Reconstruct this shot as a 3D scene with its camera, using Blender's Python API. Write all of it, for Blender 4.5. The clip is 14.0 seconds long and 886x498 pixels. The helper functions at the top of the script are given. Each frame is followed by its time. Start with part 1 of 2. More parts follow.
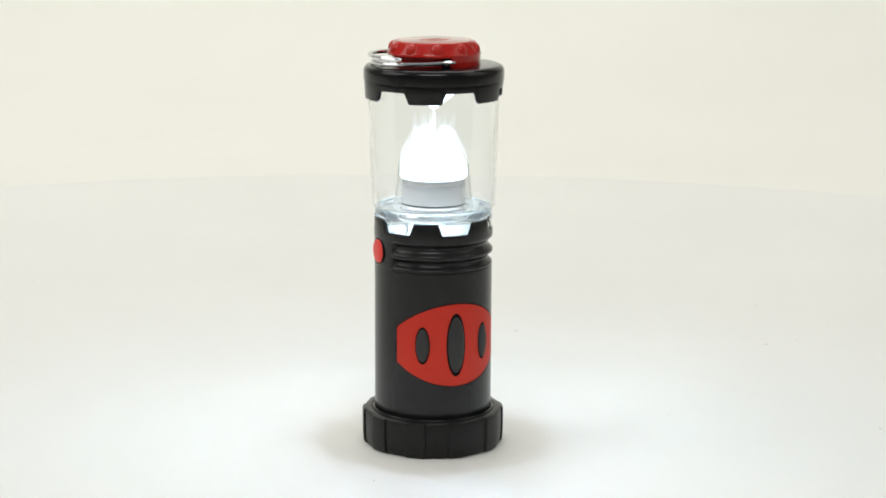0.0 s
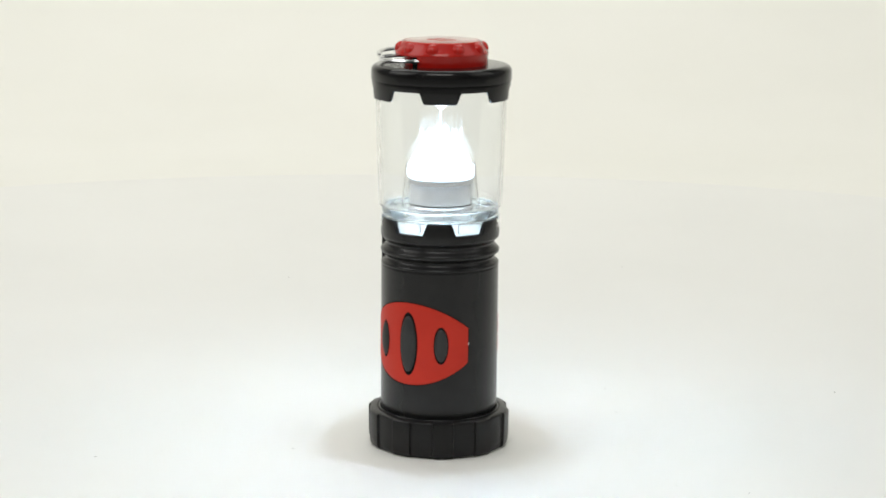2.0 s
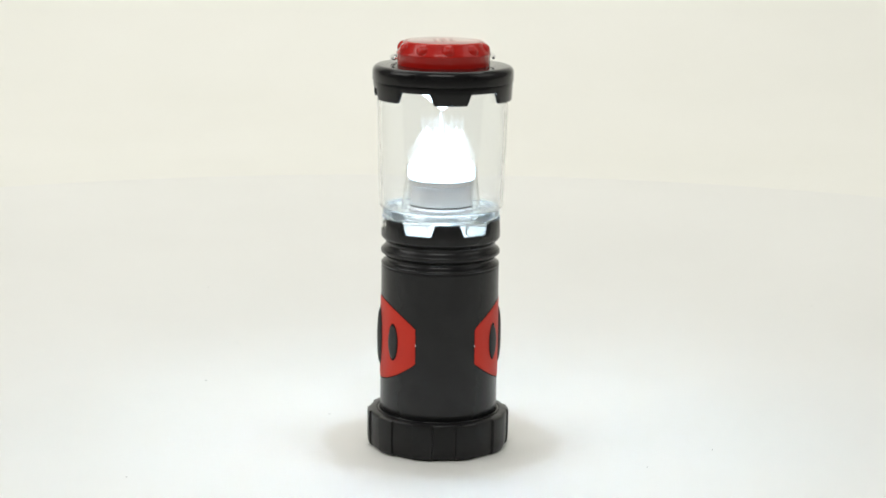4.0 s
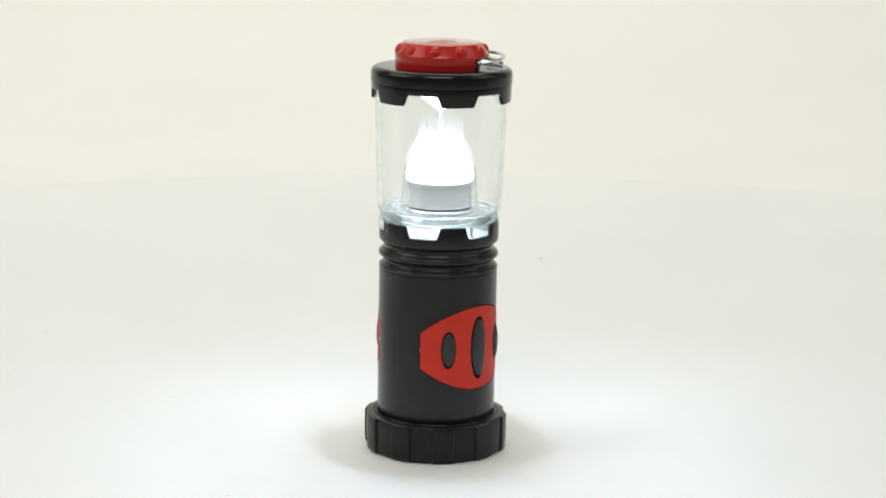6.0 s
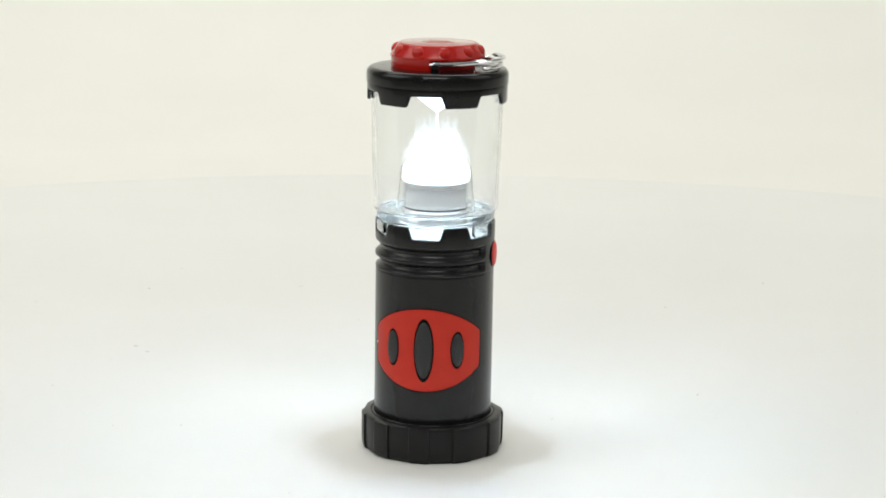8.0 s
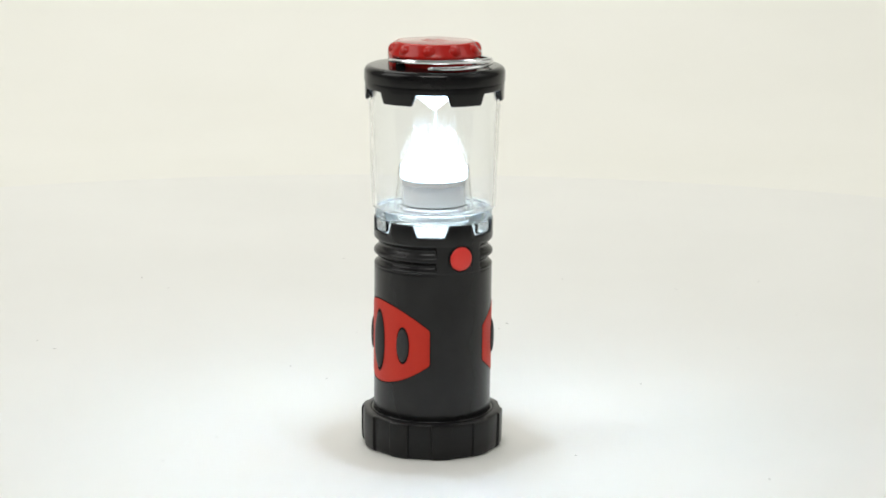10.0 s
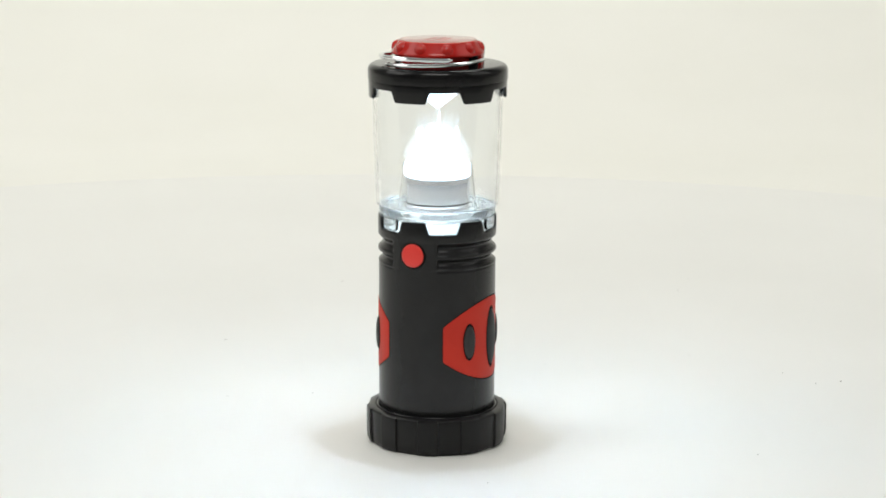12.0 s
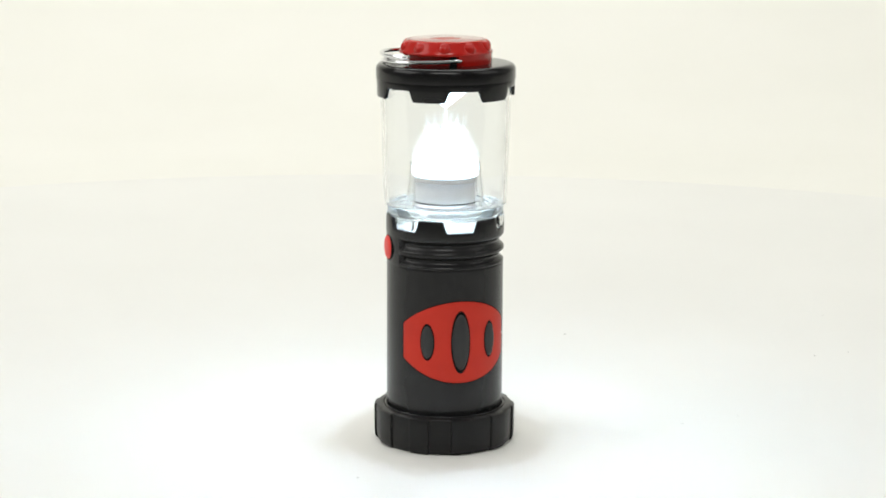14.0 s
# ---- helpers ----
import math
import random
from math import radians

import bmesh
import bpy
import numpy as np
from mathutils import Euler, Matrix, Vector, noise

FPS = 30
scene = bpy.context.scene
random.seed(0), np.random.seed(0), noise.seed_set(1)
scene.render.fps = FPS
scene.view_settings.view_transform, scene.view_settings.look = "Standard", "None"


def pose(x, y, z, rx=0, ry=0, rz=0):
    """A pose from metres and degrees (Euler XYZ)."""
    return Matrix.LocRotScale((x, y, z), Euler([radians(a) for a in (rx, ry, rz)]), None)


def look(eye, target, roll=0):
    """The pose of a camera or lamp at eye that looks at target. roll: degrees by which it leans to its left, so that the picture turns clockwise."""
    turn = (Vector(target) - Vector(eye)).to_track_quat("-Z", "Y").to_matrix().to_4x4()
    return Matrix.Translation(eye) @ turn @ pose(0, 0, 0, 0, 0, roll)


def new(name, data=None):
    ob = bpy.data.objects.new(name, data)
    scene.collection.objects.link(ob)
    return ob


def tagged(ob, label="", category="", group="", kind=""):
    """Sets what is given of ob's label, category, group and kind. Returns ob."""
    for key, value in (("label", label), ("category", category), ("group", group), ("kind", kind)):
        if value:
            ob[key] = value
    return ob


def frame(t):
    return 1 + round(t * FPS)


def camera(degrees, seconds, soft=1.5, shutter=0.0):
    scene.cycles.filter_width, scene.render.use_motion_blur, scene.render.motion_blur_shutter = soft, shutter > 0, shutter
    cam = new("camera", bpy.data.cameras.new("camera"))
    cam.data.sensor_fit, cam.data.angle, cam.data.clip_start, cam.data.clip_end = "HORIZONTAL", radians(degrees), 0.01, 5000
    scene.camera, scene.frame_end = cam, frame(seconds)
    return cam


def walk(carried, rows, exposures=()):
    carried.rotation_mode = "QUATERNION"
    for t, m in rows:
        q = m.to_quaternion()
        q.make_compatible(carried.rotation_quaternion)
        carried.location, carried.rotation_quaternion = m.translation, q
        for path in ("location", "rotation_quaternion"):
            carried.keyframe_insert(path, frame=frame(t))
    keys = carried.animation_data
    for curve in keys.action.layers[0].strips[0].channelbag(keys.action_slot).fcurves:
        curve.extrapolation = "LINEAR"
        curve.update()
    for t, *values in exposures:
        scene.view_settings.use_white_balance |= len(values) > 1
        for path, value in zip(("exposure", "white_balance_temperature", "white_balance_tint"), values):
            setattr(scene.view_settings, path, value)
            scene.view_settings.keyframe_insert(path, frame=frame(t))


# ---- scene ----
MM = 0.001

# camera on a tripod, looking slightly down at the lantern
cam = camera(23.12, 14.0, soft=1.7)
PITCH, DIST, AIM = radians(11.56), 0.9116, Vector((0, 0, 0.084))
EYE = AIM - DIST * Vector((0, math.cos(PITCH), -math.sin(PITCH)))
walk(cam, [(0.0, look(EYE, AIM, 0.655)), (14.0, look(EYE, AIM, 0.655))],
     exposures=[(0.0, 0.0), (13.6, 0.0), (14.0, 0.15)])

# ---- light: a studio with soft boxes above, unseen fills added, and the lantern's own lamp ----
world = bpy.data.worlds.new("studio_air")
scene.world = world
world.use_nodes = True
world.node_tree.nodes["Background"].inputs["Color"].default_value = (0.9, 0.92, 1.0, 1)
world.node_tree.nodes["Background"].inputs["Strength"].default_value = 0.05


def softbox(name, eye, target, w, h, watts, colour):
    data = bpy.data.lights.new(name, "AREA")
    data.shape, data.size, data.size_y, data.energy, data.color = "RECTANGLE", w, h, watts, colour
    ob = new(name, data)
    ob.matrix_world = look(eye, target)
    return ob


DAY = (1.0, 0.995, 0.962)
softbox("softbox_left", (-1.35, -0.2, 1.15), (0, 0.2, 0.0), 1.1, 1.1, 8.0, DAY)
softbox("softbox_right", (1.4, -0.2, 1.15), (0, 0.2, 0.0), 1.1, 1.1, 4.1, DAY)
# unseen fills added to brighten the backdrop and soften shade on the table
softbox("backdrop_fill", (-0.2, 0.95, 1.75), (-0.05, 1.75, 0.2), 2.2, 0.7, 19.2, DAY)
softbox("front_fill", (-0.1, -1.25, 1.75), (0, 0.1, 0.0), 1.2, 0.7, 13.6, DAY)
softbox("top_fill", (-0.1, 0.1, 2.35), (-0.1, 0.1, 0.0), 2.8, 2.2, 3.0, DAY)


# ---- materials ----
def material(name):
    m = bpy.data.materials.new(name)
    m.use_nodes = True
    nt = m.node_tree
    return m, nt, nt.nodes["Principled BSDF"]


def link(nt, a, b):
    nt.links.new(a, b)


def noise_node(nt, scale, detail=4.0):
    co = nt.nodes.new("ShaderNodeTexCoord")
    n = nt.nodes.new("ShaderNodeTexNoise")
    n.inputs["Scale"].default_value, n.inputs["Detail"].default_value = scale, detail
    link(nt, co.outputs["Object"], n.inputs["Vector"])
    return n


def ramp(nt, source, lo, hi, a=0.3, b=0.7):
    r = nt.nodes.new("ShaderNodeMapRange")
    r.inputs["From Min"].default_value, r.inputs["From Max"].default_value = a, b
    r.inputs["To Min"].default_value, r.inputs["To Max"].default_value = lo, hi
    link(nt, source, r.inputs["Value"])
    return r.outputs["Result"]


def blend(nt, fac, c1, c2):
    mx = nt.nodes.new("ShaderNodeMix")
    mx.data_type = "RGBA"
    mx.inputs[6].default_value, mx.inputs[7].default_value = (*c1, 1), (*c2, 1)
    link(nt, fac, mx.inputs[0])
    return mx.outputs[2]


def surface(name, c1, c2, rough, grain, bump, spread=0.06, metal=0.0, wear=90.0, spec=0.5, coat=0.0):
    """Two scales of variation: broad tint and roughness, fine grain in relief."""
    m, nt, p = material(name)
    broad, fine = noise_node(nt, wear, 3), noise_node(nt, grain, 6)
    link(nt, blend(nt, ramp(nt, broad.outputs["Fac"], 0, 1), c1, c2), p.inputs["Base Color"])
    link(nt, ramp(nt, broad.outputs["Fac"], rough - spread, rough + spread), p.inputs["Roughness"])
    p.inputs["Metallic"].default_value, p.inputs["Specular IOR Level"].default_value = metal, spec
    p.inputs["Coat Weight"].default_value, p.inputs["Coat Roughness"].default_value = coat, 0.05
    b = nt.nodes.new("ShaderNodeBump")
    b.inputs["Strength"].default_value, b.inputs["Distance"].default_value = bump, 0.0002
    link(nt, fine.outputs["Fac"], b.inputs["Height"])
    link(nt, b.outputs["Normal"], p.inputs["Normal"])
    return m


RUBBER = surface("black_rubber", (0.010, 0.010, 0.0108), (0.0135, 0.0135, 0.0142), 0.25, 2600, 0.12, 0.01, spec=0.33)
BASE_RUBBER = surface("black_base_rubber", (0.008, 0.0078, 0.0082), (0.011, 0.0107, 0.0112), 0.34, 2200, 0.16, 0.02, spec=0.26)
RUBBER_PAD = surface("black_rubber_pad", (0.018, 0.019, 0.020), (0.027, 0.028, 0.029), 0.55, 3000, 0.3)
PLASTIC = surface("black_plastic", (0.006, 0.006, 0.0065), (0.009, 0.009, 0.0095), 0.13, 1500, 0.02, 0.02, spec=0.3)
RED_PLASTIC = surface("red_plastic", (0.48, 0.011, 0.007), (0.53, 0.014, 0.009), 0.22, 1800, 0.012, 0.02, spec=0.2, coat=0.4)
RED_GLOSS = surface("polished_red_plastic", (0.42, 0.012, 0.010), (0.46, 0.015, 0.012), 0.06, 1800, 0.004, 0.02, spec=0.7, coat=0.45)
RED_RUBBER = surface("red_rubber", (0.55, 0.027, 0.013), (0.60, 0.033, 0.016), 0.52, 2600, 0.2, spec=0.3)
RED_BUTTON = surface("red_button_rubber", (0.80, 0.042, 0.032), (0.86, 0.05, 0.038), 0.45, 2400, 0.15)
STEEL = surface("bright_steel", (0.74, 0.74, 0.76), (0.80, 0.80, 0.81), 0.13, 900, 0.04, 0.03, 1.0, 250.0)
ALUMINIUM = surface("brushed_aluminium", (0.84, 0.84, 0.84), (0.92, 0.92, 0.92), 0.17, 1600, 0.01, 0.03, 0.7)
REFLECTOR = surface("white_reflector", (0.82, 0.83, 0.84), (0.88, 0.89, 0.9), 0.25, 1200, 0.05)
PAPER = surface("white_table_paper", (0.80, 0.80, 0.765), (0.83, 0.83, 0.795), 0.62, 900, 0.08, 0.05, 0.0, 6.0)
BACKDROP = surface("cream_backdrop_paper", (0.81, 0.805, 0.745), (0.84, 0.835, 0.78), 0.8, 700, 0.08, 0.04, 0.0, 4.0)
PAINT = surface("studio_wall_paint", (0.42, 0.42, 0.41), (0.47, 0.47, 0.46), 0.8, 300, 0.1, 0.05, 0.0, 3.0)
# near-black colour that paints the shade in narrow gaps
GAP_SHADE = surface("painted_gap_shade", (0.003, 0.003, 0.003), (0.004, 0.004, 0.004), 0.7, 2600, 0.1, spec=0.1)
DUST = surface("grey_dust", (0.34, 0.33, 0.30), (0.44, 0.43, 0.40), 0.9, 900, 0.1)


def clear_plastic(name, colour, clear):
    m, nt, p = material(name)
    p.inputs["Base Color"].default_value = (*colour, 1)
    p.inputs["Transmission Weight"].default_value = clear
    p.inputs["IOR"].default_value = 1.47
    n = noise_node(nt, 140, 3)
    link(nt, ramp(nt, n.outputs["Fac"], 0.0, 0.03), p.inputs["Roughness"])
    return m


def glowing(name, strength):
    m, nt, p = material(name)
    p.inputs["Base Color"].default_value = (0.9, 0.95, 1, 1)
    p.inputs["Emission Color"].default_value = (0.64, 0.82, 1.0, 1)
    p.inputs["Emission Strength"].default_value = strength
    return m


CLEAR, GLOW, GLOW_TOP = clear_plastic("clear_plastic", (0.98, 0.992, 1.0), 1.0), glowing("lit_diode", 4.0), glowing("lit_top_diode", 6.0)
HAZY = clear_plastic("hazy_clear_plastic", (0.90, 0.975, 1.0), 0.965)
ROD, REFLECTOR_GLOW, HALO_GLOW = glowing("lit_guide_rod", 0.9), glowing("reflector_glow", 4.0), glowing("table_halo_glow", 225.0)


# ---- building helpers ----
def part(name, bm, mat, parent=None, label="", smooth=True, sharp=35):
    bmesh.ops.recalc_face_normals(bm, faces=bm.faces[:])
    for f in bm.faces:
        f.smooth = smooth
    for e in bm.edges:
        if len(e.link_faces) == 2 and e.calc_face_angle(0) > radians(sharp):
            e.smooth = False
    me = bpy.data.meshes.new(name)
    bm.to_mesh(me)
    bm.free()
    me.materials.append(mat)
    ob = new(name, me)
    if parent:
        ob.parent = parent
    if label:
        tagged(ob, label)
    return ob


def around(r, deg, z):
    """A point of the lantern: radius and height in millimetres, degrees round it from the face that bears the first panel."""
    a = radians(deg)
    return Vector((r * MM * math.sin(a), -r * MM * math.cos(a), z * MM))


def revolve(profile, segs=192, closed=False):
    """A turned solid; profile(deg) gives its outline (radius, height) at that angle."""
    bm = bmesh.new()
    rings = [[bm.verts.new(around(r, 360 * i / segs, z)) for r, z in profile(360 * i / segs)] for i in range(segs)]
    n = len(rings[0])
    for i in range(segs):
        a, b = rings[i], rings[(i + 1) % segs]
        for k in range(n if closed else n - 1):
            bm.faces.new((a[k], b[k], b[(k + 1) % n], a[(k + 1) % n]))
    bmesh.ops.remove_doubles(bm, verts=bm.verts[:], dist=1e-7)
    bmesh.ops.dissolve_degenerate(bm, edges=bm.edges[:], dist=1e-8)
    return bm


def arc(cr, cz, rad, a0, a1, n=5):
    """A rounded corner of an outline: centre, radius, from and to degrees."""
    return [(cr + rad * math.cos(radians(a0 + (a1 - a0) * k / n)), cz + rad * math.sin(radians(a0 + (a1 - a0) * k / n))) for k in range(n + 1)]


def turn(deg):
    return (deg + 180) % 360 - 180


def tooth(deg, wide, narrow):
    """1 on a tooth, 0 in a notch; six teeth, one under the button."""
    d = abs((deg - 30 + 30) % 60 - 30)
    x = min(1.0, max(0.0, (narrow - d) / (narrow - wide)))
    return x * x * x * (x * (6 * x - 15) + 10)


def tube(points, rad, sides=10):
    """A round wire along points, with rounded ends."""
    bm, rings = bmesh.new(), []
    n = len(points)
    for i, p in enumerate(points):
        d = (points[min(i + 1, n - 1)] - points[max(i - 1, 0)]).normalized()
        u = d.cross(Vector((0, 0, 1))).normalized()
        v = d.cross(u)
        s = 0.55 if i in (0, n - 1) else 1.0
        rings.append([bm.verts.new(p + rad * s * (math.cos(2 * math.pi * k / sides) * u + math.sin(2 * math.pi * k / sides) * v)) for k in range(sides)])
    for a, b in zip(rings, rings[1:]):
        for k in range(sides):
            bm.faces.new((a[k], a[(k + 1) % sides], b[(k + 1) % sides], b[k]))
    bm.faces.new(rings[0])
    bm.faces.new(rings[-1])
    return bm


# ---- the setting: turntable, sweep, studio shell ----
def build_table():
    table = new("turntable")
    tagged(table, "round white paper-covered turntable carrying the lantern", "turntable")
    part("table_top", revolve(lambda d: [(0, 0), (684, 0), *arc(684, -4, 4, 90, 0, 4), (688, -14), (0, -14)], 256), PAPER, table)
    part("table_foot", revolve(lambda d: [(0, -14), (60, -14), (60, -26), (150, -28), (150, -30), (0, -30)], 48), PLASTIC, table)
    rng = random.Random(5)
    bm = bmesh.new()
    for k in range(34):
        r, a, s = 60 + 330 * rng.random() ** 0.8, rng.uniform(0, 360), rng.choice((0.25, 0.3, 0.35, 0.5))
        m = Matrix.Translation(around(r, a, 0.05)) @ Matrix.Rotation(radians(a * 7), 4, "Z") @ Matrix.Diagonal((s * MM * rng.uniform(1, 3), s * MM, 0.08 * MM, 1))
        bmesh.ops.create_icosphere(bm, subdivisions=1, radius=1.0, matrix=m)
    tagged(part("dust", bm, DUST, table, "fine grey dust specks"), kind="stuff")
    return table


def build_sweep():
    """Backdrop paper: flat behind the table, then curving up."""
    bm = bmesh.new()
    line = [(-0.25, -0.03), (0.2, -0.03), (0.5, -0.03), (0.95, -0.03)]
    line += [(0.95 + 0.9 * math.sin(radians(a)), 0.87 - 0.9 * math.cos(radians(a))) for a in range(5, 91, 5)] + [(1.85, 2.4)]
    cols = [[bm.verts.new((x, y, z)) for y, z in line] for x in (-2.2, -1.1, 0, 1.1, 2.2)]
    for a, b in zip(cols, cols[1:]):
        for k in range(len(line) - 1):
            bm.faces.new((a[k], b[k], b[k + 1], a[k + 1]))
    tagged(part("backdrop", bm, BACKDROP), "seamless cream paper sweep behind the turntable", "backdrop", kind="structure")


def slab(name, lo, hi, mat, label, category):
    bm = bmesh.new()
    bmesh.ops.create_cube(bm, size=1, matrix=Matrix.Translation((Vector(lo) + Vector(hi)) / 2) @ Matrix.Diagonal((*(Vector(hi) - Vector(lo)), 1)))
    tagged(part(name, bm, mat, smooth=False), label, category, kind="structure")


def build_studio():
    # unseen shell added to close the set; its grey is chosen for bounce light
    slab("floor", (-2.4, -2.4, -0.12), (2.4, 2.4, -0.04), PAINT, "plain pale grey studio floor", "floor")
    slab("ceiling", (-2.4, -2.4, 2.6), (2.4, 2.4, 2.7), PAINT, "plain pale grey studio ceiling", "ceiling")
    slab("wall_west", (-2.5, -2.4, -0.04), (-2.4, 2.4, 2.6), PAINT, "plain pale grey studio wall", "wall")
    slab("wall_east", (2.4, -2.4, -0.04), (2.5, 2.4, 2.6), PAINT, "plain pale grey studio wall", "wall")
    slab("wall_south", (-2.5, -2.5, -0.04), (2.5, -2.4, 2.6), PAINT, "plain pale grey studio wall", "wall")
    slab("wall_north", (-2.5, 2.4, -0.04), (2.5, 2.5, 2.6), PAINT, "plain pale grey studio wall", "wall")


# ---- the lantern ----
R_BODY = 24.7


def body_outline(deg):
    """Barrel, two grip ridges that stop at the button, and the toothed crown."""
    off = abs(turn(deg + 90))
    x = min(1.0, max(0.0, (off - 23.5) / 2.0))
    k = x * x * (3 - 2 * x)
    crown = 93.3 + 5.0 * tooth(deg, 10.6, 17.6)
    line = [(0, 12.7), (24.3, 12.7), (R_BODY, 13.2), (R_BODY, 20), (R_BODY, 30), (R_BODY, 45), (R_BODY, 60), (R_BODY, 70), (R_BODY, 75.2), (R_BODY, 76.9), (R_BODY, 77.6), (R_BODY - 0.12 * k, 77.8), (R_BODY - 0.12 * k, 78.05), (R_BODY + 0.08, 78.25), (R_BODY + 0.1, 78.5)]
    for i in range(1, 38):
        z = 78.5 + 11.4 * i / 38
        dip = max((0.5 + 0.5 * math.cos(math.pi * min(1.0, abs(z - c) / w))) ** 0.65 for c, w in ((81.0, 2.3), (87.1, 2.7)))
        line.append((24.8 + 0.15 * k * math.exp(-((z - 84.0) / 1.5) ** 2) - 1.85 * k * dip, z))
    line += [(24.85, 89.9), (24.95, 90.8), (24.95, 92.2)]
    line += [(24.95, crown - 0.5), (24.8, crown - 0.12), (24.45, crown), (23.9, crown), (23.6, crown - 0.2), (23.55, 92.5), (23.55, 91.0), (0, 91.0)]
    return line


def base_outline(deg):
    ph = (deg - 7.5) % 36
    edge = min(abs(ph - 9.25) - 9.25, 1.2)
    x = min(1.0, max(0.0, edge / 0.6))
    d = 0.8 * (1 - x)
    return [(0, 0.2), (26.5, 0.2), (27.0, 0.0), (28.7 - d, 0.0), (29.4 - d, 0.5), (29.8 - d, 1.6), (30.0 - d, 4), (30.05 - d, 9), (30.05 - d, 14.2),
            (29.9 - d, 14.75), (29.5 - d * 0.8, 15.05), (28.4, 15.35), (27.0, 15.6), (26.3, 15.6), (26.0, 15.35), (25.85, 14.8), (24.95, 14.2), (24.9, 12.5), (0, 12.5)]


def on_barrel(parent, name, mat, inside, r_of, na=48, nz=28, label=""):
    """A thick patch that follows the barrel. inside(u, v) warps the unit square to (degrees, height)."""
    bm = bmesh.new()
    top, bottom = [], []
    for i in range(na + 1):
        u = -1 + 2 * i / na
        col_t, col_b = [], []
        for j in range(nz + 1):
            v = -1 + 2 * j / nz
            deg, z = inside(u, v)
            col_t.append(bm.verts.new(around(r_of(u, v), deg, z)))
            col_b.append(bm.verts.new(around(R_BODY - 1.0, deg, z)))
        top.append(col_t)
        bottom.append(col_b)
    for i in range(na):
        for j in range(nz):
            bm.faces.new((top[i][j], top[i + 1][j], top[i + 1][j + 1], top[i][j + 1]))
            bm.faces.new((bottom[i][j], bottom[i][j + 1], bottom[i + 1][j + 1], bottom[i + 1][j]))
    for i in range(na):
        for j in (0, nz):
            bm.faces.new((top[i][j], top[i + 1][j], bottom[i + 1][j], bottom[i][j]))
    for j in range(nz):
        for i in (0, na):
            bm.faces.new((top[i][j], top[i][j + 1], bottom[i][j + 1], bottom[i][j]))
    return part(name, bm, mat, parent, label, sharp=50)


def edge_round(u, v, rim=0.05):
    d = min(1 - abs(u), 1 - abs(v))
    return -0.22 * (1 - min(1.0, d / rim)) ** 2


def build_panel(lantern, centre):
    """Red grip panel, wide as a third of the barrel, with three domed black pads."""
    def inside(u, v):
        lo, hi = 29.6 + 9.9 * u * u, 64.9 - 10.7 * u * u
        return centre + 60.4 * u, (lo + hi) / 2 + (hi - lo) / 2 * v
    panel = on_barrel(lantern, "grip_panel", RED_RUBBER, inside, lambda u, v: R_BODY + 0.2 + edge_round(u, v), 64, 28, "matte red rubber grip panel")
    # flush dark border in place of the shadow gap round the panel
    on_barrel(panel, "panel_gap_shade", GAP_SHADE, lambda u, v: (centre + (inside(u, v)[0] - centre) * 1.008, 47.5 + (inside(u, v)[1] - 47.5) * 1.014), lambda u, v: R_BODY + 0.03, 64, 28)
    for name, a, ha, zc, hz, rise in (("finger_pad", 0, 9.5, 47.3, 13.3, 1.5), ("finger_pad", -32.7, 7.0, 47.25, 7.8, 1.25), ("finger_pad", 32.7, 7.0, 47.25, 7.8, 1.25)):
        bm = bmesh.new()
        rings, segs, steps = [], 40, 12
        for k in range(steps + 1):
            q = k / steps
            ring = []
            for i in range(segs):
                t = 2 * math.pi * i / segs
                w = math.sin(t)
                x = math.copysign(abs(math.cos(t)) ** 1.03, math.cos(t))
                if k < steps - 3:
                    rad = R_BODY + 0.3 + rise * 0.85 * math.sqrt(max(0.0, 1 - (q * 1.46) ** 2.4))
                else:
                    rad = R_BODY + (0.0, 0.02, 0.28, -0.6)[k - steps + 3]
                q2 = q * 1.33 if k < steps - 3 else (0.9, 0.955, 0.97, 1.0)[k - steps + 3]
                ring.append(bm.verts.new(around(rad, centre + a + ha * q2 * x, zc + hz * q2 * w)))
            rings.append(ring)
        for p, q in zip(rings, rings[1:]):
            for i in range(segs):
                bm.faces.new((p[i], p[(i + 1) % segs], q[(i + 1) % segs], q[i]))
        bmesh.ops.remove_doubles(bm, verts=bm.verts[:], dist=1e-7)
        part(name, bm, RUBBER_PAD, panel, "domed black rubber pad", sharp=80)
        # dark rim painted as the shaded gap round each pad
        rim = bmesh.new()
        outer, inner = [], []
        for i in range(segs):
            t = 2 * math.pi * i / segs
            outer.append(rim.verts.new(around(R_BODY + 0.24, centre + a + (ha + 0.2) * math.cos(t), zc + (hz + 0.1) * math.sin(t))))
            inner.append(rim.verts.new(around(R_BODY + 0.24, centre + a + ha * 0.86 * math.cos(t), zc + hz * 0.88 * math.sin(t))))
        for i in range(segs):
            rim.faces.new((outer[i], outer[(i + 1) % segs], inner[(i + 1) % segs], inner[i]))
        part("pad_gap_shade", rim, GAP_SHADE, panel)
    return panel


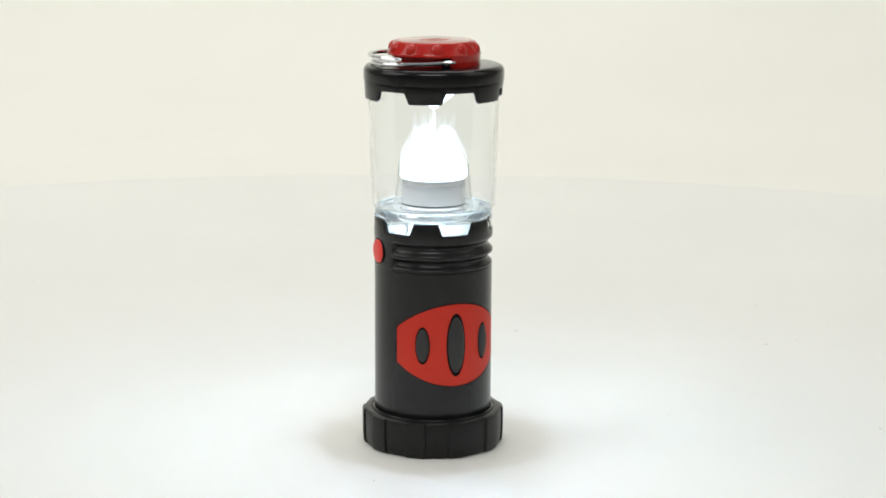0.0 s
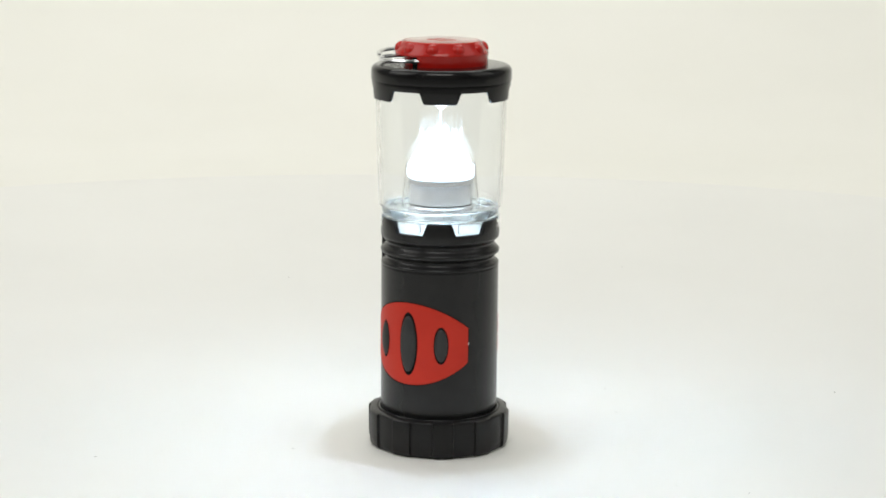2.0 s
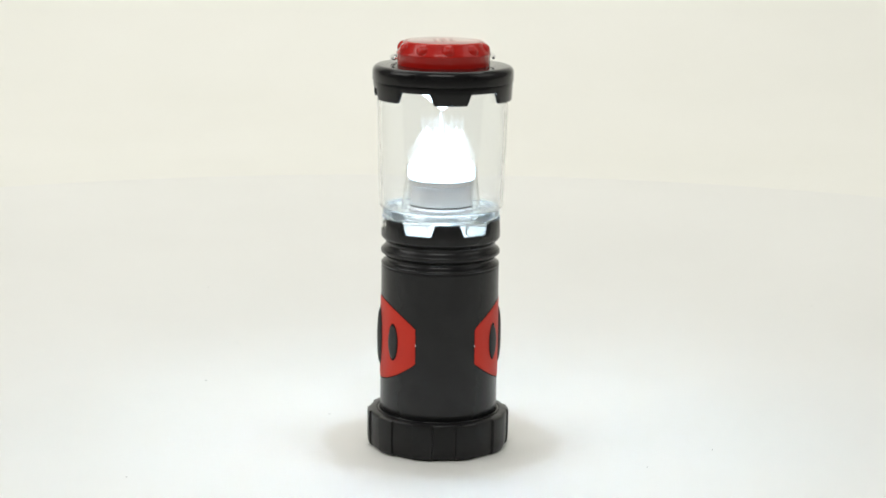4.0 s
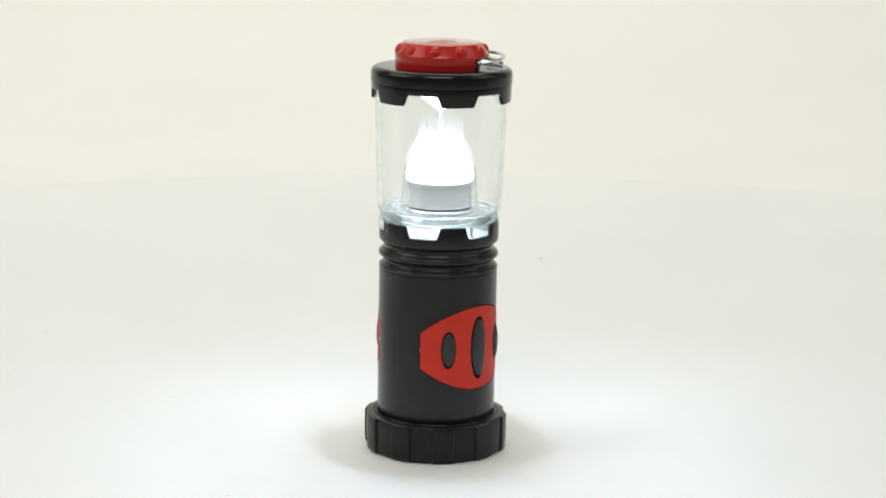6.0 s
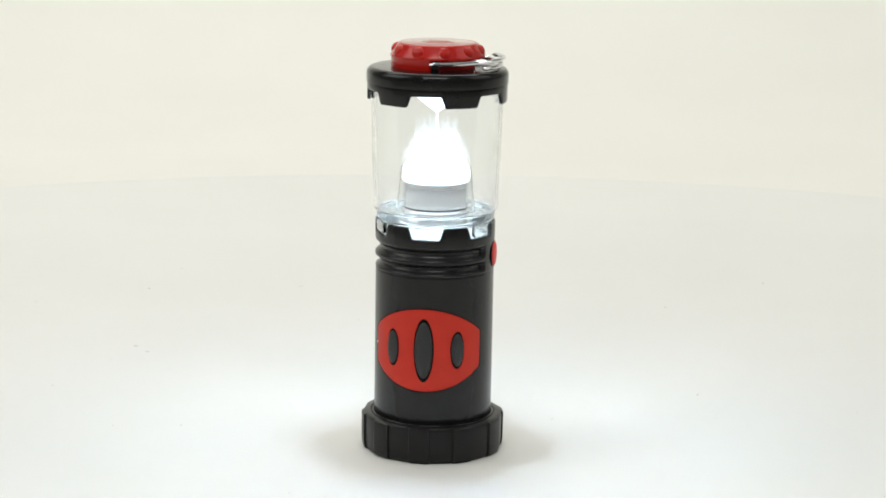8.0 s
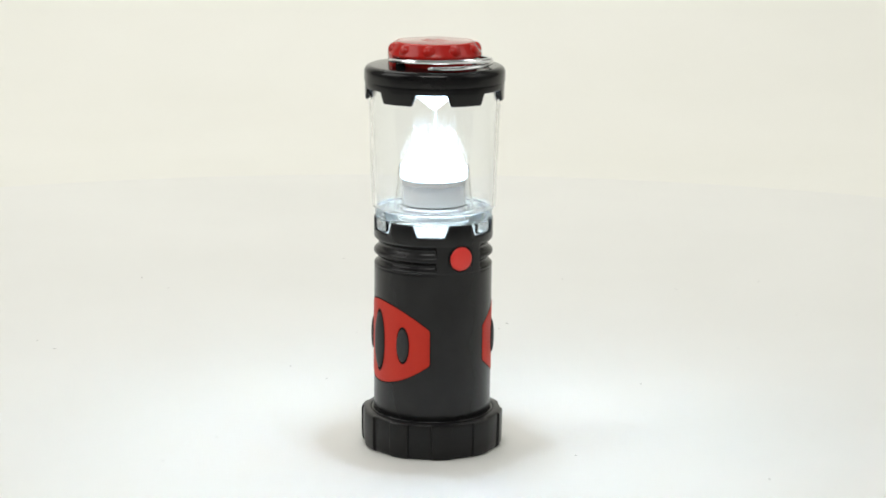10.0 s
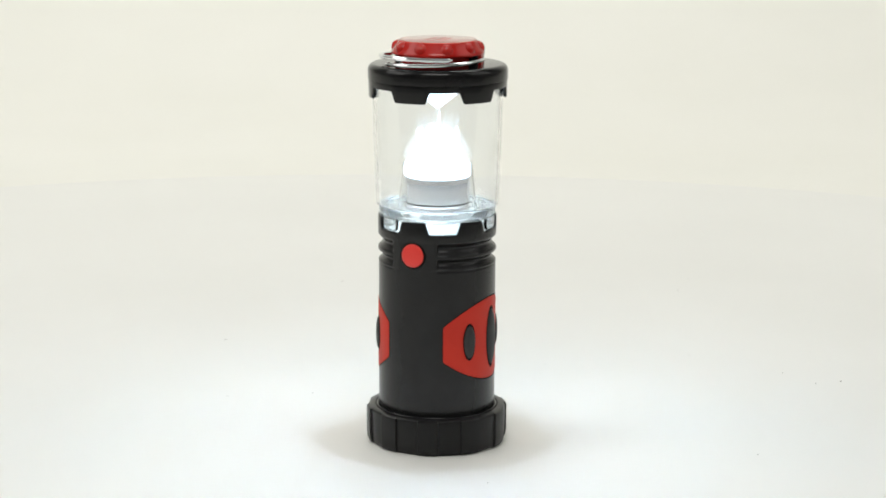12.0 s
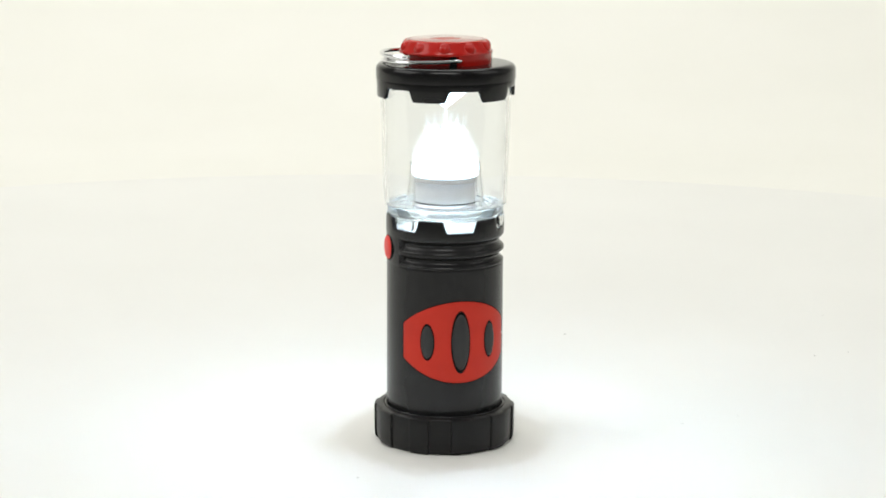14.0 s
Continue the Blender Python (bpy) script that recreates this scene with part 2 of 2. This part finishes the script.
def disc_on_barrel(parent, name, mat, deg, z, prof, label=""):
    """A round button whose axis points out of the barrel; prof holds (radius, distance from the lantern's axis)."""
    bm, segs, rings = bmesh.new(), 48, []
    n, s = around(1, deg, 0).normalized(), around(1, deg + 90, 0).normalized()
    for r, out in prof:
        rings.append([bm.verts.new(n * out * MM + s * r * MM * math.cos(2 * math.pi * i / segs) + Vector((0, 0, z * MM + r * MM * math.sin(2 * math.pi * i / segs)))) for i in range(segs)])
    for a, b in zip(rings, rings[1:]):
        for i in range(segs):
            bm.faces.new((a[i], a[(i + 1) % segs], b[(i + 1) % segs], b[i]))
    bmesh.ops.remove_doubles(bm, verts=bm.verts[:], dist=1e-7)
    return part(name, bm, mat, parent, label, sharp=60)


def cap_outline(deg):
    t = tooth(deg, 12.4, 18.6)
    low = 152.9 - 4.6 * t
    return [(0, 162.3), (24.0, 162.3), (25.8, 162.2), *arc(26.55, 159.5, 2.7, 85, 0, 8), (29.28, 156.2), (29.2, 155.8), (28.95, 155.6), (28.98, 155.3), (28.95, 154.0),
            (28.85, low + 0.5), (28.7, low + 0.12), (28.4, low), (27.75, low), (27.45, low + 0.2), (27.4, 153.6), (27.4, 154.6), (0, 154.6)]


def knob_outline(deg):
    x = min(1.0, max(0.0, (abs(turn(deg + 90)) - 87.0) / 2.0))
    r = 15.6 + 3.7 * x
    return [(0, 161.0), (r - 0.2, 161.0), (r, 162.5), (r + 0.05, 166.0), (r + 0.1, 166.35), (19.4, 166.45), (19.55, 166.8), (19.45, 167.3), (18.95, 168.0), (17.3, 170.5), (16.7, 171.3), (16.4, 171.75),
            (16.0, 172.0), (15.7, 172.05), (15.4, 171.9), (0, 171.95)]


def tube_outline(deg):
    """Clear tapered tube wall, open at both ends."""
    return [(25.72, 103.15), (25.76, 104.0), (26.1, 112), (26.6, 127), (27.1, 146), (27.2, 153.9), (25.7, 153.9), (25.6, 146), (25.1, 127), (24.6, 112), (24.3, 104.0), (24.27, 103.15)]


def flange_outline(deg):
    """Thick stepped foot of the tube, held in the crown."""
    return [(23.4, 92.2), (23.45, 97.8), (24.0, 98.6), (24.5, 99.4), (24.5, 101.0), (24.2, 101.8), (25.1, 102.3), (25.6, 102.9), (25.4, 103.1), (23.8, 103.1), (23.3, 102.8), (22.0, 102.5),
            (21.0, 101.2), (19.0, 100.9), (18.4, 101.6), (16.6, 101.8), (15.2, 101.2), (15.0, 100.2), (16.5, 99.8), (20.0, 99.4), (22.2, 98.6), (22.9, 97.4), (22.95, 92.2)]


def lens_tab(parent, centre, half, r0, r1, z0, z1, corner=1.7, n=24):
    """A clear tongue of the lens that fills a notch, with rounded lower corners."""
    bm, cols = bmesh.new(), []
    wide = half * math.pi / 180 * r1
    for i in range(n + 1):
        u = math.sin(math.pi / 2 * (-1 + 2 * i / n))
        x = max(0.0, abs(u) * wide - (wide - corner))
        low = z0 + corner - math.sqrt(max(0.0, corner * corner - x * x))
        cols.append([bm.verts.new(around(r, centre + half * u * f, z)) for r, f, z in ((r0, 1, low), (r1 - 0.6, 1, low), (r1 - 0.15, 0.94, low + 0.3), (r1, 0.84, low + 0.9), (r1, 0.84, z1), (r0, 1, z1))])
    for a, b in zip(cols, cols[1:]):
        for k in range(6):
            bm.faces.new((a[k], b[k], b[(k + 1) % 6], a[(k + 1) % 6]))
    bm.faces.new(cols[0])
    bm.faces.new(cols[-1])
    ob = part("lens_tab", bm, CLEAR, parent, "clear plastic tongue of the lens in a notch", sharp=50)
    ob.visible_shadow = False


def build_lantern():
    lantern = new("camping_lantern")
    tagged(lantern, "black and red battery camping lantern, lit, standing on the turntable", "lantern")
    part("barrel", revolve(body_outline, 600), RUBBER, lantern, "matte black rubber-coated barrel with ridges", sharp=55)
    part("base_ring", revolve(base_outline, 720), BASE_RUBBER, lantern, "black notched screw-on base ring")
    part("o_ring", revolve(lambda d: arc(25.2, 15.15, 0.62, 0, 340, 15), 192, True), PLASTIC, lantern, "glossy black sealing ring above the base")
    for c in (0, 180):
        build_panel(lantern, c)
    disc_on_barrel(lantern, "push_button", RED_BUTTON, -90, 84.35, [(4.95, 23.0), (4.95, 24.85), (4.8, 25.25), (4.3, 25.55), (2.8, 25.8), (1.4, 25.9), (0, 25.93)], "round red rubber push button")

    # no gap is cut; a black ring paints its shade
    disc_on_barrel(lantern, "button_gap_shade", GAP_SHADE, -90, 84.35, [(4.95, 23.2), (4.95, 24.82), (5.45, 24.86), (5.7, 24.6), (5.7, 23.2)], "black ring painted as the shaded gap round the button")
    # added glossy arc that stands in for the recess's crescent highlight
    arc_pts = []
    for k in range(17):
        a = radians(-142 + 104 * k / 16)
        across = 5.55 * math.cos(a)
        arc_pts.append(around(24.55, -90 + math.degrees(across / 24.75), 84.35 + 5.55 * math.sin(a)))
    part("highlight_arc", tube(arc_pts, 0.42 * MM), PLASTIC, lantern, "glossy black arc added for the crescent highlight under the button")
    for deg, z in ((60.5, 47.6), (119.6, 47.0)):
        nick = bmesh.new()
        bmesh.ops.create_icosphere(nick, subdivisions=1, radius=1.0, matrix=Matrix.Translation(around(R_BODY + 0.1, deg, z)) @ Matrix.Rotation(radians(deg), 4, "Z") @ Matrix.Diagonal((0.22 * MM, 0.2 * MM, 0.5 * MM, 1)))
        part("nick", nick, REFLECTOR, lantern, "pale nick at the panel's edge")

    # lamp inside the clear tube
    # white plate added and sloped so the crown's notches come out bright
    part("reflector_plate", revolve(lambda d: [(0, 91.2), (23.3, 91.2), (23.3, 91.7), (22.6, 92.0), (18.0, 98.2), (16.0, 99.3), (13.4, 99.5), (0, 99.5)], 96), REFLECTOR, lantern)
    socket = part("lamp_socket", revolve(lambda d: [(0, 91.9), (13.6, 91.9), (13.6, 101.0), (14.3, 101.4), (14.3, 102.4), (13.5, 103.0), (13.5, 105.6), (13.4, 105.7), (13.4, 105.9), (13.5, 106.0), (13.48, 109.4), (13.4, 109.5), (13.4, 109.7), (13.47, 109.8), (13.45, 111.8), (13.35, 112.0), (13.35, 114.6), (0, 114.6)], 96), ALUMINIUM, lantern, "brushed aluminium lamp socket")
    part("socket_band", revolve(lambda d: [(13.2, 112.0), (13.55, 112.2), (13.6, 114.3), (13.2, 114.7)], 96, True), STEEL, socket, "polished steel band round the socket")
    part("socket_dark_ring", revolve(lambda d: [(13.3, 103.2), (13.52, 103.3), (13.52, 103.9), (13.3, 104.0)], 96, True), PLASTIC, socket, "thin black ring round the foot of the socket")
    part("diode_cone", revolve(lambda d: [(0, 114.7), (13.4, 114.7), (13.9 + 0.2 * math.cos(radians(24 * d)), 115.2), (13.8, 116.4), (12.8, 118.6), (11.2, 122.0), (9.3, 125.0), (8.0, 127.4), (7.6, 128.2), (0, 128.4)], 192), GLOW, socket, "glowing core of the diode tower")
    bulb = revolve(lambda d: [(2.3, 0), (2.3, 3.2), (2.1, 4.2), (1.6, 5.0), (0.8, 5.4), (0, 5.5)], 16)
    first = part("diode", bulb, GLOW, socket, "lit white diode")
    mesh = first.data
    places = []
    for tier, (count, r, z, lean) in enumerate(((12, 9.2, 116.0, 60), (12, 8.0, 118.8, 54), (12, 6.8, 121.2, 45), (11, 6.0, 123.2, 30), (9, 5.8, 124.4, 10), (6, 3.2, 125.0, 3))):
        places += [(r, 360 * (i + 0.5 * (tier % 2)) / count, z, lean) for i in range(count)]
    places.append((0.0, 0.0, 125.2, 0))
    top_mesh = mesh.copy()
    top_mesh.materials[0] = GLOW_TOP
    for i, (r, a, z, lean) in enumerate(places):
        ob = first if i == 0 else new("diode", mesh if lean > 20 else top_mesh)
        ob.parent = socket
        if i:
            tagged(ob, "lit white diode")
        ob.matrix_basis = Matrix.Translation(around(r, a, z)) @ Matrix.Rotation(radians(a), 4, "Z") @ Matrix.Rotation(radians(lean), 4, "X")
    tip = part("light_rod", revolve(lambda d: [(0.55, 0), (0.5, 3.5), (0.35, 5.2), (0.15, 5.9), (0, 6.0)], 10), ROD, socket, "thin glowing light-guide rod")
    spots = [(8.3, 30 * i + 11, 128.2 + (0.0, 0.9, -0.6)[i % 3], 1.0) for i in range(12)] + [(4.6, 60 * i, 130.0, 0.8) for i in range(6)] + [(0.0, 0.0, 130.4, 1.95)]
    for i, (r, a, z, tall) in enumerate(spots):
        ob = tip if i == 0 else new("light_rod", tip.data)
        ob.parent = socket
        ob.visible_shadow = False
        ob.matrix_basis = Matrix.Translation(around(r, a, z)) @ Matrix.Rotation(radians(a), 4, "Z") @ Matrix.Rotation(radians(4), 4, "X") @ Matrix.Diagonal((1, 1, tall, 1))
    # reflector cone; the diode light it returns is put in as emission
    part("reflector_cone", revolve(lambda d: [(0, 142.6), (0.6, 142.9), (9.7, 150.1), (9.7, 153.9), (0, 153.9)], 64), REFLECTOR_GLOW, lantern, "white reflector cone under the cap, its diode light put in as glow")
    # hidden emitter added to throw the bright halo round the base
    part("halo_ring", revolve(lambda d: [(9.9, 151.2), (12.0, 151.9), (13.6, 152.3), (13.6, 153.9), (9.9, 153.9)], 64, True), HALO_GLOW, lantern, "unseen glowing ring added under the cap to light the table")
    part("reflector_ring", revolve(lambda d: [(13.8, 152.6), (20.0, 153.2), (25.0, 153.3), (25.2, 154.0), (13.8, 154.0)], 96, True), REFLECTOR, lantern, "white reflector ring under the cap")
    tube_ob = part("lens_tube", revolve(tube_outline, 192, True), CLEAR, lantern, "clear plastic lens tube", sharp=60)
    foot = part("lens_foot", revolve(flange_outline, 192, True), HAZY, lantern, "thick clear plastic foot of the lens, lit from within", sharp=60)
    guard = part("lens_guard", revolve(lambda d: [(14.7, 119.5), (15.5, 111.0), (16.7, 102.2), (16.2, 102.2), (15.0, 111.0), (14.25, 119.5)], 128, True), CLEAR, lantern, "clear flared guard round the lamp socket", sharp=60)
    for clear_ob in (tube_ob, foot, guard):
        clear_ob.visible_shadow = False
    for k in range(6):
        lens_tab(lantern, 60 * k, 11.2, 23.62, 24.75, 93.5, 98.6)

    for deg, z, run, rise in ((204, 131.0, 2.0, 1.6), (222, 112.5, 4.5, 2.6), (188, 117.5, 1.2, 3.4), (148, 126.0, 2.2, 0.8), (196, 113.0, 2.6, -1.2)):
        pts = [around(26.08 + (z - 112) * 0.0333 + 0.03 + rise * k / 4 * 0.033, deg + run * k / 4, z + rise * k / 4) for k in range(5)]
        part("scratch", tube(pts, 0.09 * MM, 6), REFLECTOR, tube_ob, "fine pale scratch")

    # cap, knob, ring
    part("top_cap", revolve(cap_outline, 600), PLASTIC, lantern, "glossy black toothed top cap").location.z = -0.45 * MM
    knob = part("knob", revolve(knob_outline, 180), RED_PLASTIC, lantern, "glossy red knob with a bumped rim")
    knob.location.z = -0.45 * MM
    part("knob_top", revolve(lambda d: [(0, 171.8), (15.35, 171.8), (15.35, 172.04), (15.05, 172.14), (0, 172.14)], 96), RED_GLOSS, knob, "polished red top face of the knob")
    # black blocks fill in the shadow of the slots where the ring enters
    for deg in (-5.5, 185.5):
        shade_block = bmesh.new()
        m = Matrix.Translation(around(16.6, deg, 163.6)) @ Matrix.Rotation(radians(deg), 4, "Z") @ Matrix.Diagonal((2.8 * MM, 3.8 * MM, 5.2 * MM, 1))
        bmesh.ops.create_cube(shade_block, size=1, matrix=m)
        bmesh.ops.bevel(shade_block, geom=shade_block.edges[:], offset=0.4 * MM, segments=2, affect="EDGES")
        part("slot_shade", shade_block, PLASTIC, knob, "black block standing in for the shadowed slot under the ring")
    bump = bmesh.new()
    bmesh.ops.create_uvsphere(bump, u_segments=20, v_segments=12, radius=3.05 * MM)
    bump_ob = part("rim_bump", bump, RED_PLASTIC, knob)
    for i in range(10):
        ob = bump_ob if i == 0 else new("rim_bump", bump_ob.data)
        ob.parent = knob
        ob.matrix_basis = Matrix.Translation(around(16.5, 18 + 36 * i, 168.5)) @ Matrix.Rotation(radians(18 + 36 * i), 4, "Z") @ Matrix.Diagonal((1, 1, 1.05, 1))
    bm = bmesh.new()
    for w, h, y in ((13, 2.2, 0), (9, 1.2, 3.4), (9, 1.2, -3.4)):
        m = Matrix.Translation((0, y * MM, 172.16 * MM)) @ Matrix.Diagonal((w * MM, h * MM, 0.14 * MM, 1))
        bmesh.ops.create_cube(bm, size=1, matrix=m)
    part("emblem", bm, RED_PLASTIC, knob, "plain raised bars on the knob's top", smooth=False)
    def wire(a0, a1, z0, z1, ring_c=Vector((-5.3, 0, 0)), ring_r=20.9, lift=0.0, n=44):
        pts = []
        for k in range(n + 1):
            q = k / n
            a = radians(a0 + (a1 - a0) * q)
            pts.append(Vector(((ring_c.x - ring_r * math.cos(a)) * MM, -ring_r * math.sin(a) * MM, (z0 + (z1 - z0) * q + lift * math.sin(math.pi * q)) * MM)))
        return pts
    loop = part("split_ring", tube(wire(108, -42, 164.7, 163.3), 0.85 * MM), STEEL, lantern, "bright steel split ring through the knob")
    loop.location.z = -0.45 * MM
    part("ring_coil", tube(wire(-105, 46, 165.0, 166.0, Vector((-5.6, 3.0, 0)), 21.5, 0.8), 0.85 * MM), STEEL, loop)
    return lantern


build_studio()
build_sweep()
turntable = build_table()
lantern_thing = build_lantern()

# seconds, place on the table in millimetres, turn in degrees
TURN = [
    (0.0, -3.50, 1.55, 23.03), (0.5, -3.02, 2.49, 9.46), (1.0, -2.22, 2.37, -4.04), (1.5, -1.53, 1.83, -17.43),
    (2.0, -1.11, 1.16, -30.71), (2.5, -0.97, 0.47, -43.91), (3.0, -1.03, -0.25, -57.04), (3.5, -1.22, -1.02, -70.13),
    (4.0, -1.46, -1.88, -83.22), (4.5, -1.73, -2.82, -96.32), (5.0, -1.99, -3.79, -109.46), (5.5, -2.25, -4.71, -122.65),
    (6.0, -2.52, -5.49, -135.88), (6.5, -2.81, -6.03, -149.17), (7.0, -3.13, -6.25, -162.49), (7.5, -3.46, -6.08, -175.84),
    (8.0, -3.77, -5.50, -189.19), (8.5, -4.01, -4.53, -202.53), (9.0, -4.15, -3.23, -215.82), (9.5, -4.14, -1.68, -229.06),
    (10.0, -3.95, -0.01, -242.21), (10.5, -3.58, 1.65, -255.27), (11.0, -3.08, 3.19, -268.23), (11.5, -2.49, 4.51, -281.08),
    (12.0, -1.89, 5.55, -293.84), (12.5, -1.33, 6.29, -306.51), (13.0, -0.78, 6.77, -319.11), (13.5, 0.22, 7.04, -331.66),
    (14.0, 1.40, 7.12, -344.17),
]
LEAN = pose(0, 0, 0, -0.289, -0.317, 0)


def motions():
    walk(lantern_thing, [(t, pose(x * MM, y * MM, 0.0003, 0, 0, a) @ LEAN) for t, x, y, a in TURN])
    walk(turntable, [(t, pose(-0.002, 0.0005, 0, 0, 0, a)) for t, x, y, a in TURN])


motions()
